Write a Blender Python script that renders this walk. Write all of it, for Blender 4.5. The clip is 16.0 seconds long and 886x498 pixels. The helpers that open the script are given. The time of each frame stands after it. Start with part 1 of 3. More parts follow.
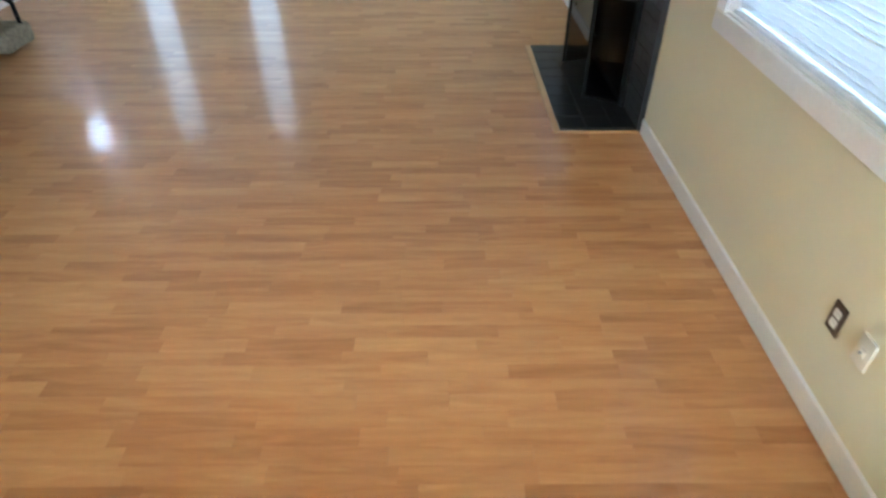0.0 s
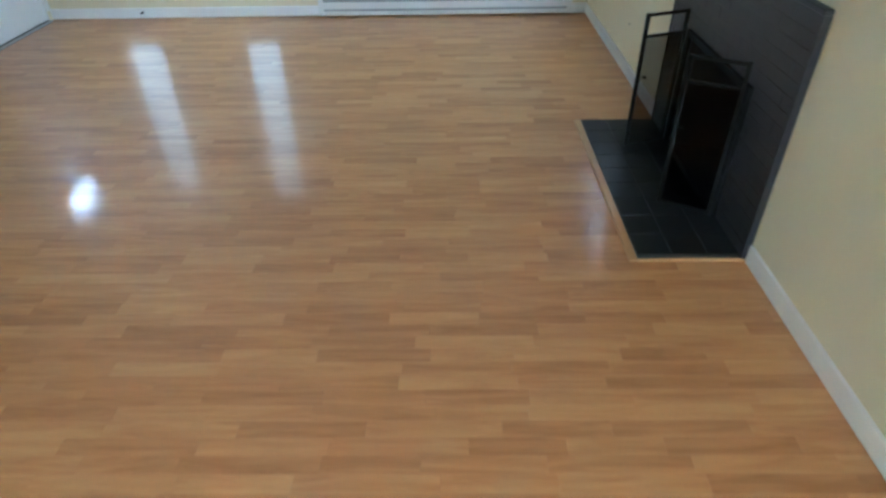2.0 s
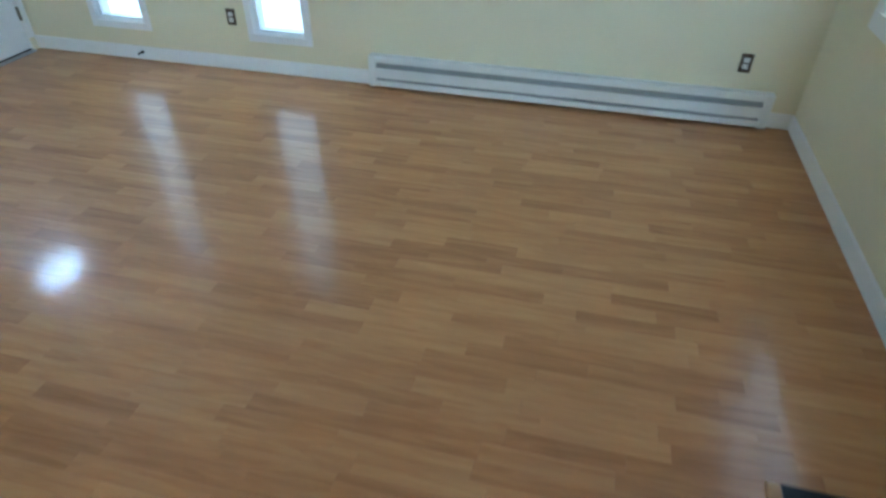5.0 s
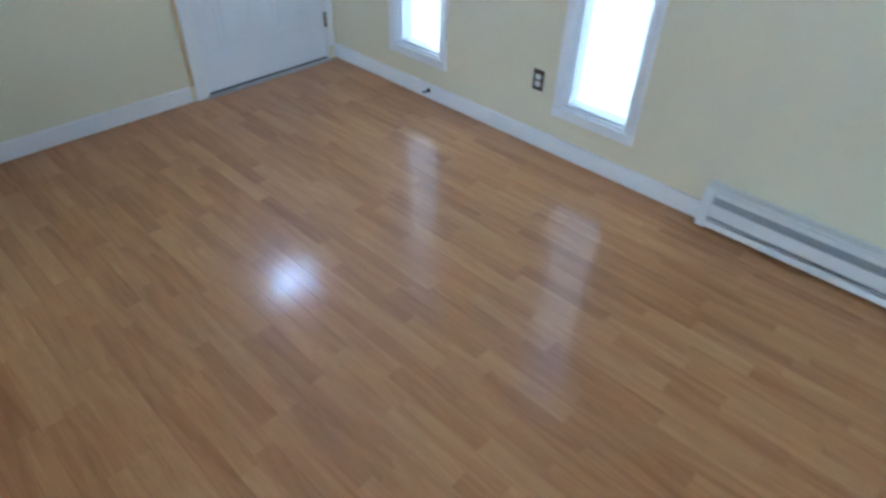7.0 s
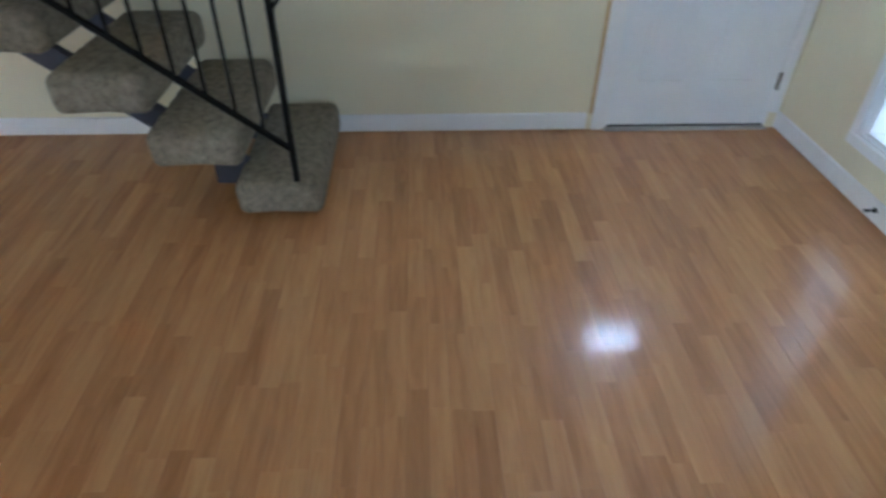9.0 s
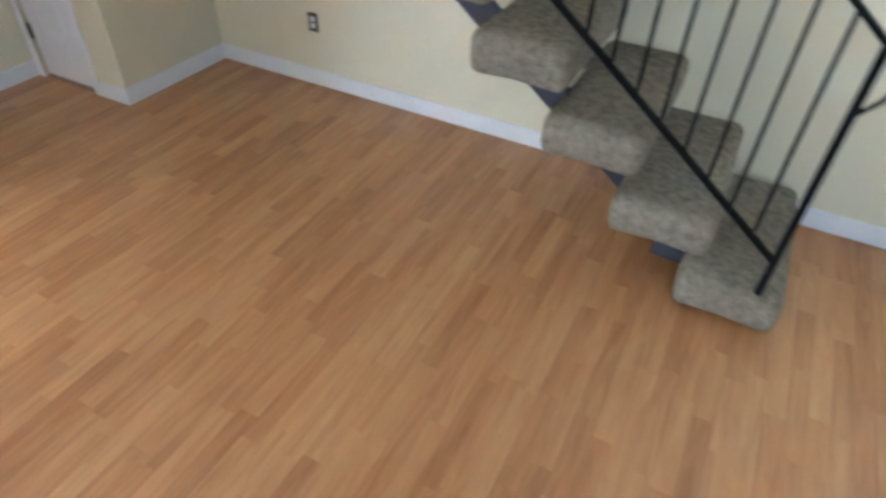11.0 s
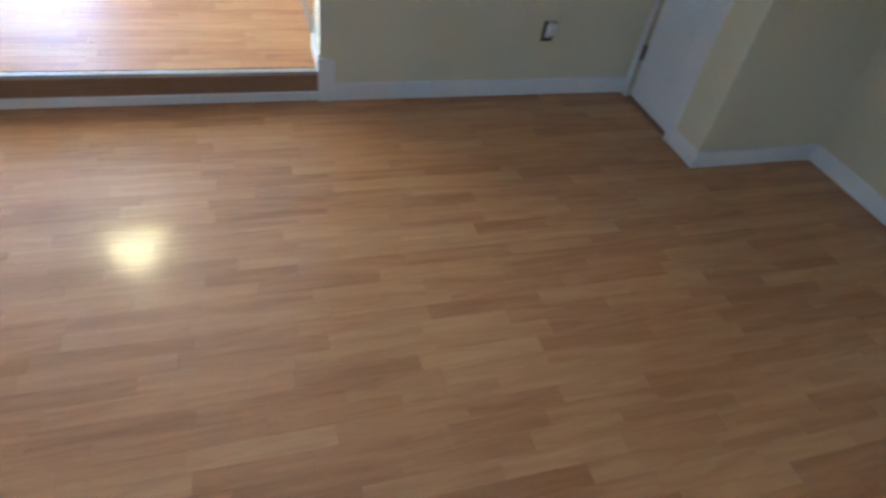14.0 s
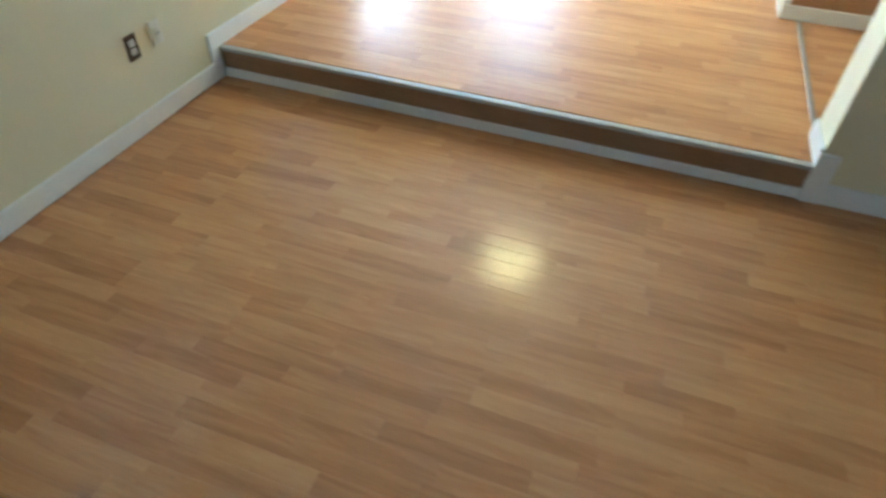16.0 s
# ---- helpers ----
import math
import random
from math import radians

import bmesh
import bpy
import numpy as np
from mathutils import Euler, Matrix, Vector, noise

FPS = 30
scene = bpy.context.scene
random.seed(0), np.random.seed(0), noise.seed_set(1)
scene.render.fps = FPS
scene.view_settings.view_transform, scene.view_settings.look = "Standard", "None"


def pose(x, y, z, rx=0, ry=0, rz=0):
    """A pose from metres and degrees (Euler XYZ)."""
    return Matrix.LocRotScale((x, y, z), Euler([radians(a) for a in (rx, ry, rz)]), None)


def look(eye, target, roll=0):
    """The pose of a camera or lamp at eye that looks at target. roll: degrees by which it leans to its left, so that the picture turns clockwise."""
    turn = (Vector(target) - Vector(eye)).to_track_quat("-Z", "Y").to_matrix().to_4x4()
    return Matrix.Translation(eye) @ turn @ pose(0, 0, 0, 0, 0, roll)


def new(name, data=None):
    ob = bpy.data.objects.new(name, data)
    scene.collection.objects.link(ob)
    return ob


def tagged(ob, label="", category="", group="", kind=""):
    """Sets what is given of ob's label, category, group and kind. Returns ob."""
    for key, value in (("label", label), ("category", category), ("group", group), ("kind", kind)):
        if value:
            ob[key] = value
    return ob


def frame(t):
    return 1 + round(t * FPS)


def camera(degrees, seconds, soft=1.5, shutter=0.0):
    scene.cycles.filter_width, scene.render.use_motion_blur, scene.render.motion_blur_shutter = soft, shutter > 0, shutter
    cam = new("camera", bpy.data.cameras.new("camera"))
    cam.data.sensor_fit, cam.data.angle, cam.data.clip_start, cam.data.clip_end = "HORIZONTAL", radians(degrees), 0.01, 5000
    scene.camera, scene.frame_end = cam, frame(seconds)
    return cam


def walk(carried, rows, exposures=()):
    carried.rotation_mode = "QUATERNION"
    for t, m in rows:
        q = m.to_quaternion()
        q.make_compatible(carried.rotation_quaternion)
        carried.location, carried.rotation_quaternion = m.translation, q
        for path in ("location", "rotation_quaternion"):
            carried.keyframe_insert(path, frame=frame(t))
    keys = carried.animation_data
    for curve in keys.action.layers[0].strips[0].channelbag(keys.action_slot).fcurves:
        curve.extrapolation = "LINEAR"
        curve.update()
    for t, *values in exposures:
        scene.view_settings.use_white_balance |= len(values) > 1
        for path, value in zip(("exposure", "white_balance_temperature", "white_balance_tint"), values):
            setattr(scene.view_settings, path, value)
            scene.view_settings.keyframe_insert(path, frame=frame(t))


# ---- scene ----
LENS = 72.37
PATH = [
    (0, (-1.296, -0.862, 1.789), (-1.287, 0.721, 0.567), -0.08),
    (0.5, (-1.243, -0.630, 1.804), (-1.286, 0.960, 0.592), -1.00),
    (1, (-1.278, -0.344, 1.796), (-1.311, 1.248, 0.586), 0.09),
    (1.5, (-1.369, 0.007, 1.793), (-1.390, 1.600, 0.584), 0.06),
    (2, (-1.420, 0.335, 1.806), (-1.451, 1.944, 0.618), -1.06),
    (2.5, (-1.430, 0.757, 1.761), (-1.461, 2.365, 0.572), -0.43),
    (3, (-1.482, 1.182, 1.862), (-1.520, 2.758, 0.632), -1.74),
    (5.3, (-1.285, 3.225, 1.708), (-1.710, 4.756, 0.494), 1.62),
    (5.5, (-1.376, 3.382, 1.776), (-1.834, 4.880, 0.533), 1.76),
    (6, (-1.588, 3.833, 1.837), (-2.261, 5.205, 0.546), -1.67),
    (6.5, (-1.860, 4.066, 1.751), (-2.737, 5.342, 0.485), -0.28),
    (7, (-2.064, 4.288, 1.720), (-3.120, 5.439, 0.470), 2.12),
    (7.5, (-2.327, 4.427, 1.694), (-3.506, 5.459, 0.450), 3.11),
    (8, (-2.403, 4.757, 1.676), (-3.786, 5.448, 0.407), 1.20),
    (8.2, (-2.407, 4.897, 1.665), (-3.855, 5.425, 0.390), 0.90),
    (10.3, (-2.540, 4.378, 1.625), (-4.072, 3.970, 0.404), 1.00),
    (10.5, (-2.638, 4.271, 1.661), (-4.111, 3.771, 0.404), 0.80),
    (11, (-2.770, 3.928, 1.781), (-4.130, 3.266, 0.472), 2.60),
    (11.5, (-2.817, 3.629, 1.716), (-4.116, 2.834, 0.420), 4.60),
    (12, (-2.805, 3.375, 1.741), (-3.981, 2.434, 0.427), 3.90),
    (12.5, (-2.861, 3.226, 1.784), (-3.856, 2.127, 0.442), 4.20),
    (13, (-2.844, 3.101, 1.771), (-3.708, 1.900, 0.426), 6.83),
    (13.5, (-2.723, 2.980, 1.794), (-3.452, 1.718, 0.425), 9.62),
    (14, (-2.631, 2.953, 1.733), (-3.187, 1.597, 0.372), 9.74),
    (14.5, (-2.793, 2.998, 1.838), (-3.008, 1.595, 0.428), 6.71),
    (15, (-2.529, 3.110, 1.777), (-2.498, 1.622, 0.443), 2.60),
    (15.5, (-2.477, 2.796, 1.675), (-2.138, 1.359, 0.326), 0.44),
    (16, (-2.211, 2.537, 1.639), (-1.731, 1.159, 0.272), 1.67),
]
EXPOSURES = [
    (0, 2.25, 4900, 0), (1.5, 2.2, 4620, -5), (2.5, 2.35, 4480, -7), (3, 2.45, 4400, -8), (5.5, 1.86, 4400, -9), (7, 1.9, 4420, 1), (7.5, 1.8, 4420, 1), (8, 1.52, 4570, 1),
    (10.3, 2.72, 4760, 6), (11, 2.95, 4700, 5), (12, 3.0, 4630, 8), (12.5, 2.75, 4530, 11), (13.5, 1.95, 4300, 16), (14, 1.88, 4250, 2), (15, 1.42, 4400, -8), (16, 1.68, 4480, -10)]
GLOW_N, GLOW_E, GLOW_E2, GLOW_S, GLOW_P, GLOW_W, GLOW_L = 0.56, 2.5, 1.05, 6.0, 13.0, 20.0, 20.0
# camera and its walk
cam = camera(LENS, 16.0, soft=2.8, shutter=0.5)
walk(cam, [(t, look(eye, target, roll)) for t, eye, target, roll in PATH], EXPOSURES)

# world and daylight
world = bpy.data.worlds.new("sky")
scene.world = world
world.use_nodes = True
wn, wl = world.node_tree.nodes, world.node_tree.links
sky = wn.new("ShaderNodeTexSky")
sky.sky_type, sky.sun_disc = "NISHITA", False
sky.sun_elevation, sky.sun_rotation = radians(68), radians(-60)
wl.new(sky.outputs[0], wn["Background"].inputs[0])
wn["Background"].inputs[1].default_value = 0.1
sun = new("sun", bpy.data.lights.new("sun", "SUN"))
sun.data.energy, sun.data.angle, sun.data.color = 1.0, radians(12), (1, 0.96, 0.90)
sun.matrix_world = look((-5, 3, 14), (0, 0, 0))

# plan, in metres: x to the east wall at 0, y to the north, z up from the lower floor
WX, NY, CEIL, STEP = -5.65, 6.95, 2.75, 0.175
SY, OPEN_X, TH = -4.3, -2.99, 0.13
BUMP_X, BUMP_Y = -4.85, 0.80


# ---- materials ----
def mat(name, base, rough=0.5, metal=0.0, spec=0.5):
    m = bpy.data.materials.new(name)
    m.use_nodes = True
    p = m.node_tree.nodes["Principled BSDF"]
    p.inputs["Base Color"].default_value = (*base, 1)
    p.inputs["Roughness"].default_value = rough
    p.inputs["Metallic"].default_value = metal
    p.inputs["Specular IOR Level"].default_value = spec
    return m


def node(m, kind, **sets):
    n = m.node_tree.nodes.new(kind)
    for k, v in sets.items():
        n.inputs[k].default_value = v
    return n


def link(m, a, b):
    m.node_tree.links.new(a, b)


def mottled(name, a, b, rough=0.5, scale=6.0, fine=90.0, bump=0.15, stretch=(1, 1, 1), spec=0.5, rough_var=0.08, dist=0.004):
    """Two-scale colour variation, uneven gloss and fine relief."""
    m = mat(name, a, rough, spec=spec)
    p = m.node_tree.nodes["Principled BSDF"]
    pos = node(m, "ShaderNodeNewGeometry")
    sc = node(m, "ShaderNodeVectorMath")
    sc.operation = "MULTIPLY"
    sc.inputs[1].default_value = stretch
    link(m, pos.outputs["Position"], sc.inputs[0])
    big, small = node(m, "ShaderNodeTexNoise", Scale=scale, Detail=5.0), node(m, "ShaderNodeTexNoise", Scale=fine, Detail=4.0)
    for n in (big, small):
        link(m, sc.outputs[0], n.inputs["Vector"])
    mixf = node(m, "ShaderNodeMath")
    mixf.operation = "MULTIPLY_ADD"
    mixf.inputs[1].default_value = 0.45
    half = node(m, "ShaderNodeMath")
    half.operation = "MULTIPLY"
    half.inputs[1].default_value = 0.55
    link(m, small.outputs[0], half.inputs[0])
    link(m, big.outputs[0], mixf.inputs[0])
    link(m, half.outputs[0], mixf.inputs[2])
    ramp = node(m, "ShaderNodeValToRGB")
    ramp.color_ramp.elements[0].position, ramp.color_ramp.elements[1].position = 0.35, 0.65
    ramp.color_ramp.elements[0].color, ramp.color_ramp.elements[1].color = (*a, 1), (*b, 1)
    link(m, mixf.outputs[0], ramp.inputs[0])
    link(m, ramp.outputs[0], p.inputs["Base Color"])
    rr = node(m, "ShaderNodeMapRange")
    rr.inputs["To Min"].default_value, rr.inputs["To Max"].default_value = max(rough - rough_var, 0.02), rough + rough_var
    link(m, big.outputs[0], rr.inputs[0])
    link(m, rr.outputs[0], p.inputs["Roughness"])
    bp = node(m, "ShaderNodeBump", Strength=bump, Distance=dist)
    link(m, small.outputs[0], bp.inputs["Height"])
    link(m, bp.outputs[0], p.inputs["Normal"])
    return m


def wood_strip(name, joined, tones, rough=0.13, coat=0.72, spec=0.28):
    """Varnished strip flooring: a tone for each strip, grain along x."""
    m = mat(name, tones[1], 0.40 if coat else 0.43, spec=spec)
    p = m.node_tree.nodes["Principled BSDF"]
    p.inputs["Coat Weight"].default_value, p.inputs["Coat IOR"].default_value = coat, 1.42
    geo = node(m, "ShaderNodeNewGeometry")
    rnd = geo.outputs["Random Per Island"] if joined else node(m, "ShaderNodeObjectInfo").outputs["Random"]
    sc = node(m, "ShaderNodeVectorMath")
    sc.operation = "MULTIPLY_ADD"
    sc.inputs[1].default_value = (2.4, 24.0, 3.0)
    link(m, geo.outputs["Position"], sc.inputs[0])
    shift = node(m, "ShaderNodeVectorMath")
    shift.operation = "SCALE"
    shift.inputs[0].default_value = (57.0, 31.0, 13.0)
    link(m, rnd, shift.inputs["Scale"])
    link(m, shift.outputs[0], sc.inputs[2])
    grain = node(m, "ShaderNodeTexNoise", Scale=1.0, Detail=4.0, Roughness=0.55, Distortion=0.8)
    link(m, sc.outputs[0], grain.inputs["Vector"])
    pore = node(m, "ShaderNodeTexNoise", Scale=7.0, Detail=3.0)
    link(m, sc.outputs[0], pore.inputs["Vector"])
    f = node(m, "ShaderNodeMath")
    f.operation = "MULTIPLY_ADD"
    f.inputs[1].default_value = 0.32
    g = node(m, "ShaderNodeMath")
    g.operation = "MULTIPLY_ADD"
    g.inputs[1].default_value, g.inputs[2].default_value = 0.85, -0.12
    link(m, grain.outputs[0], g.inputs[0])
    link(m, rnd, f.inputs[0])
    link(m, g.outputs[0], f.inputs[2])
    ramp = node(m, "ShaderNodeValToRGB")
    els = ramp.color_ramp.elements
    els[0].position, els[0].color = 0.08, (*tones[0], 1)
    els[1].position, els[1].color = 0.85, (*tones[2], 1)
    e = els.new(0.45)
    e.color = (*tones[1], 1)
    link(m, f.outputs[0], ramp.inputs[0])
    dark = node(m, "ShaderNodeMix")
    dark.data_type, dark.blend_type = "RGBA", "MULTIPLY"
    dark.inputs[0].default_value = 0.15
    pr = node(m, "ShaderNodeValToRGB")
    pr.color_ramp.elements[0].position, pr.color_ramp.elements[1].position = 0.3, 0.55
    pr.color_ramp.elements[0].color, pr.color_ramp.elements[1].color = (0.6, 0.5, 0.42, 1), (1, 1, 1, 1)
    link(m, pore.outputs[0], pr.inputs[0])
    link(m, ramp.outputs[0], dark.inputs[6])
    link(m, pr.outputs[0], dark.inputs[7])
    link(m, dark.outputs[2], p.inputs["Base Color"])
    wear = node(m, "ShaderNodeTexNoise", Scale=1.7, Detail=4.0)
    link(m, geo.outputs["Position"], wear.inputs["Vector"])
    rr = node(m, "ShaderNodeMapRange")
    rr.inputs["To Min"].default_value, rr.inputs["To Max"].default_value = rough - 0.04, rough + 0.06
    link(m, wear.outputs[0], rr.inputs[0])
    link(m, rr.outputs[0], p.inputs["Coat Roughness"])
    wave = node(m, "ShaderNodeTexNoise", Scale=5.0, Detail=1.0)
    link(m, geo.outputs["Position"], wave.inputs["Vector"])
    wb = node(m, "ShaderNodeBump", Strength=0.5, Distance=0.002)
    link(m, wave.outputs[0], wb.inputs["Height"])
    link(m, wb.outputs[0], p.inputs["Coat Normal"])
    bp = node(m, "ShaderNodeBump", Strength=0.05, Distance=0.002)
    link(m, grain.outputs[0], bp.inputs["Height"])
    link(m, bp.outputs[0], p.inputs["Normal"])
    return m


def glow(name, colour, strength):
    m = bpy.data.materials.new(name)
    m.use_nodes = True
    nt = m.node_tree
    nt.nodes.remove(nt.nodes["Principled BSDF"])
    e = nt.nodes.new("ShaderNodeEmission")
    e.inputs[0].default_value, e.inputs[1].default_value = (*colour, 1), strength
    nt.links.new(e.outputs[0], nt.nodes["Material Output"].inputs[0])
    return m


FLOOR_TONES = ((0.31, 0.132, 0.046), (0.475, 0.238, 0.090), (0.62, 0.355, 0.150))
M_STRIP = wood_strip("varnished_strip", False, FLOOR_TONES)
M_STRIPS = wood_strip("varnished_strips", True, FLOOR_TONES)
M_STRIP_WORN = wood_strip("worn_strip", False, FLOOR_TONES, 0.42, 0.0, 0.22)
M_STRIPS_WORN = wood_strip("worn_strips", True, FLOOR_TONES, 0.42, 0.0, 0.22)
M_SUB = mottled("joint_shadow_wood", (0.07, 0.03, 0.012), (0.11, 0.05, 0.02), 0.6)
M_WALL = mottled("cream_wall_paint", (0.695, 0.64, 0.445), (0.725, 0.672, 0.472), 0.55, 2.2, 260, 0.12)
M_WHITE = mottled("white_trim_paint", (0.76, 0.76, 0.75), (0.82, 0.82, 0.81), 0.32, 5, 70, 0.05)
M_DOOR = mottled("white_door_paint", (0.74, 0.75, 0.76), (0.80, 0.81, 0.82), 0.35, 4, 120, 0.05)
M_CEIL = mottled("white_ceiling_paint", (0.78, 0.77, 0.73), (0.82, 0.81, 0.77), 0.8, 3, 180, 0.3)
M_BLACK = mottled("black_painted_brick", (0.018, 0.018, 0.022), (0.034, 0.034, 0.040), 0.42, 9, 130, 0.35)
M_SOOT = mottled("sooty_firebrick", (0.008, 0.007, 0.006), (0.019, 0.017, 0.014), 0.9, 7, 80, 0.4)
M_SLATE = mottled("black_slate_tile", (0.010, 0.011, 0.013), (0.019, 0.021, 0.025), 0.36, 8, 60, 0.06, spec=0.25)
M_GROUT = mottled("grey_grout", (0.06, 0.06, 0.06), (0.09, 0.09, 0.09), 0.9)
M_IRON = mottled("black_iron", (0.006, 0.006, 0.006), (0.011, 0.011, 0.011), 0.72, 12, 160, 0.1, spec=0.1)
M_STEEL = mottled("slate_blue_steel", (0.030, 0.033, 0.047), (0.045, 0.049, 0.068), 0.5, 8, 120, 0.1)
M_OAK = mottled("light_oak_trim", (0.42, 0.24, 0.09), (0.55, 0.33, 0.14), 0.35, 5, 60, 0.1, (1, 1, 1))
M_RISER = mottled("dark_brown_riser", (0.25, 0.145, 0.078), (0.35, 0.205, 0.112), 0.35, 3, 40, 0.1, (1, 8, 8))
M_NOSE = mottled("pale_metal_nosing", (0.38, 0.37, 0.35), (0.48, 0.47, 0.45), 0.44, 6, 200, 0.05)
M_CARPET = mottled("grey_brown_carpet", (0.14, 0.125, 0.092), (0.42, 0.37, 0.268), 0.95, 30, 170, 1.0, spec=0.1, dist=0.012)
M_BROWN = mottled("brown_plate", (0.045, 0.026, 0.016), (0.075, 0.045, 0.028), 0.35, 20, 200, 0.05)
M_PLASTIC = mottled("white_plastic", (0.72, 0.72, 0.70), (0.78, 0.78, 0.76), 0.3, 20, 200, 0.02)
M_SLOT = mat("dark_slot", (0.01, 0.01, 0.01), 0.6)
M_HEATER = mottled("white_enamel", (0.70, 0.71, 0.69), (0.77, 0.78, 0.76), 0.35, 5, 110, 0.05)
M_FIN = mottled("grey_heater_fins", (0.26, 0.28, 0.29), (0.36, 0.38, 0.39), 0.5, 40, 200, 0.1)
M_HINGE = mottled("dull_bronze_hinge", (0.10, 0.08, 0.055), (0.16, 0.13, 0.09), 0.4, 30, 200, 0.1)
M_SLAT = mottled("white_blind_slat", (0.78, 0.80, 0.82), (0.84, 0.86, 0.88), 0.45, 6, 90, 0.03)
M_BROWNPANEL = mottled("brown_wood_panel", (0.30, 0.155, 0.065), (0.41, 0.225, 0.10), 0.45, 3, 40, 0.1, (1, 1, 6))
M_TAN = mottled("bare_tan_edge", (0.48, 0.33, 0.15), (0.56, 0.41, 0.20), 0.6)
M_PAPER = mottled("cream_plastic", (0.70, 0.67, 0.56), (0.76, 0.73, 0.62), 0.4)
M_GREYSTRIP = mottled("grey_transition_strip", (0.24, 0.20, 0.16), (0.32, 0.27, 0.22), 0.35)
tr = node(M_SLAT, "ShaderNodeBsdfTranslucent")
tr.inputs[0].default_value = (0.80, 0.86, 0.92, 1)
mx = node(M_SLAT, "ShaderNodeMixShader")
mx.inputs[0].default_value = 0.30
link(M_SLAT, M_SLAT.node_tree.nodes["Principled BSDF"].outputs[0], mx.inputs[1])
link(M_SLAT, tr.outputs[0], mx.inputs[2])
link(M_SLAT, mx.outputs[0], M_SLAT.node_tree.nodes["Material Output"].inputs[0])
M_GLASS = mat("clear_glass", (1, 1, 1), 0.0)
M_GLASS.node_tree.nodes["Principled BSDF"].inputs["Transmission Weight"].default_value = 1.0
M_GLASS.node_tree.nodes["Principled BSDF"].inputs["IOR"].default_value = 1.45
M_SMOKED = mat("smoked_fire_glass", (0.30, 0.30, 0.30), 0.02, spec=0.15)
M_SMOKED.node_tree.nodes["Principled BSDF"].inputs["Transmission Weight"].default_value = 1.0
M_SMOKED.node_tree.nodes["Principled BSDF"].inputs["IOR"].default_value = 1.2
M_DAY_N = glow("overcast_daylight", (0.92, 0.96, 1.0), GLOW_N)
M_DAY_E = glow("bright_daylight", (0.94, 0.97, 1.0), GLOW_E)
M_DAY_N2 = glow("shaded_daylight", (0.96, 0.97, 1.0), GLOW_E2)
M_DAY_S = glow("garden_daylight", (0.92, 0.95, 1.0), GLOW_S)
M_DAY_P = glow("low_daylight", (1.0, 0.93, 0.88), GLOW_P)
M_DAY_W = glow("sunlit_daylight", (0.84, 0.90, 1.0), GLOW_W)
M_LAMP = glow("warm_lamp_glass", (1.0, 0.69, 0.25), GLOW_L)


# ---- mesh helpers ----
def box(bm, x0, x1, y0, y1, z0, z1, bevel=0.0, seg=1):
    vs = [bm.verts.new((x, y, z)) for x in (x0, x1) for y in (y0, y1) for z in (z0, z1)]
    quads = ((0, 1, 3, 2), (4, 6, 7, 5), (0, 4, 5, 1), (2, 3, 7, 6), (0, 2, 6, 4), (1, 5, 7, 3))
    fs = [bm.faces.new([vs[i] for i in q]) for q in quads]
    if bevel:
        es = list({e for f in fs for e in f.edges})
        bmesh.ops.bevel(bm, geom=es, offset=bevel, segments=seg, affect="EDGES", profile=0.5)
    return bm


def boxed(*a, **k):
    return box(bmesh.new(), *a, **k)


def mesh_of(name, bm, material, smooth=False):
    bmesh.ops.recalc_face_normals(bm, faces=bm.faces)
    me = bpy.data.meshes.new(name)
    bm.to_mesh(me)
    bm.free()
    if smooth:
        for f in me.polygons:
            f.use_smooth = True
    me.materials.append(material)
    return me


def part(name, bm, material, parent=None, label="", smooth=False):
    ob = new(name, mesh_of(name, bm, material, smooth))
    if parent:
        ob.parent = parent
    if label:
        ob["label"] = label
    return ob


def structure(name, bm, material, label, category):
    return tagged(part(name, bm, material), label, category, kind="structure")


def thing(name, m, label, category, group="", kind=""):
    ob = new(name)
    ob.empty_display_size = 0.1
    ob.matrix_world = m
    return tagged(ob, label, category, group, kind)


def cyl(bm, a, b, r, n=12, r2=None):
    a, b = Vector(a), Vector(b)
    q = (b - a).to_track_quat("Z", "Y").to_matrix().to_4x4()
    bmesh.ops.create_cone(bm, cap_ends=True, segments=n, radius1=r, radius2=r if r2 is None else r2, depth=(b - a).length,
                          matrix=Matrix.Translation((a + b) / 2) @ q)
    return bm


def bar(bm, a, b, w, d):
    """A square bar from a to b."""
    a, b = Vector(a), Vector(b)
    q = (b - a).to_track_quat("Z", "Y").to_matrix().to_4x4()
    l = (b - a).length
    n0 = len(bm.verts)
    box(bm, -w / 2, w / 2, -d / 2, d / 2, -l / 2, l / 2, min(w, d) * 0.12)
    bm.verts.ensure_lookup_table()
    bmesh.ops.transform(bm, matrix=Matrix.Translation((a + b) / 2) @ q, verts=bm.verts[n0:])
    return bm


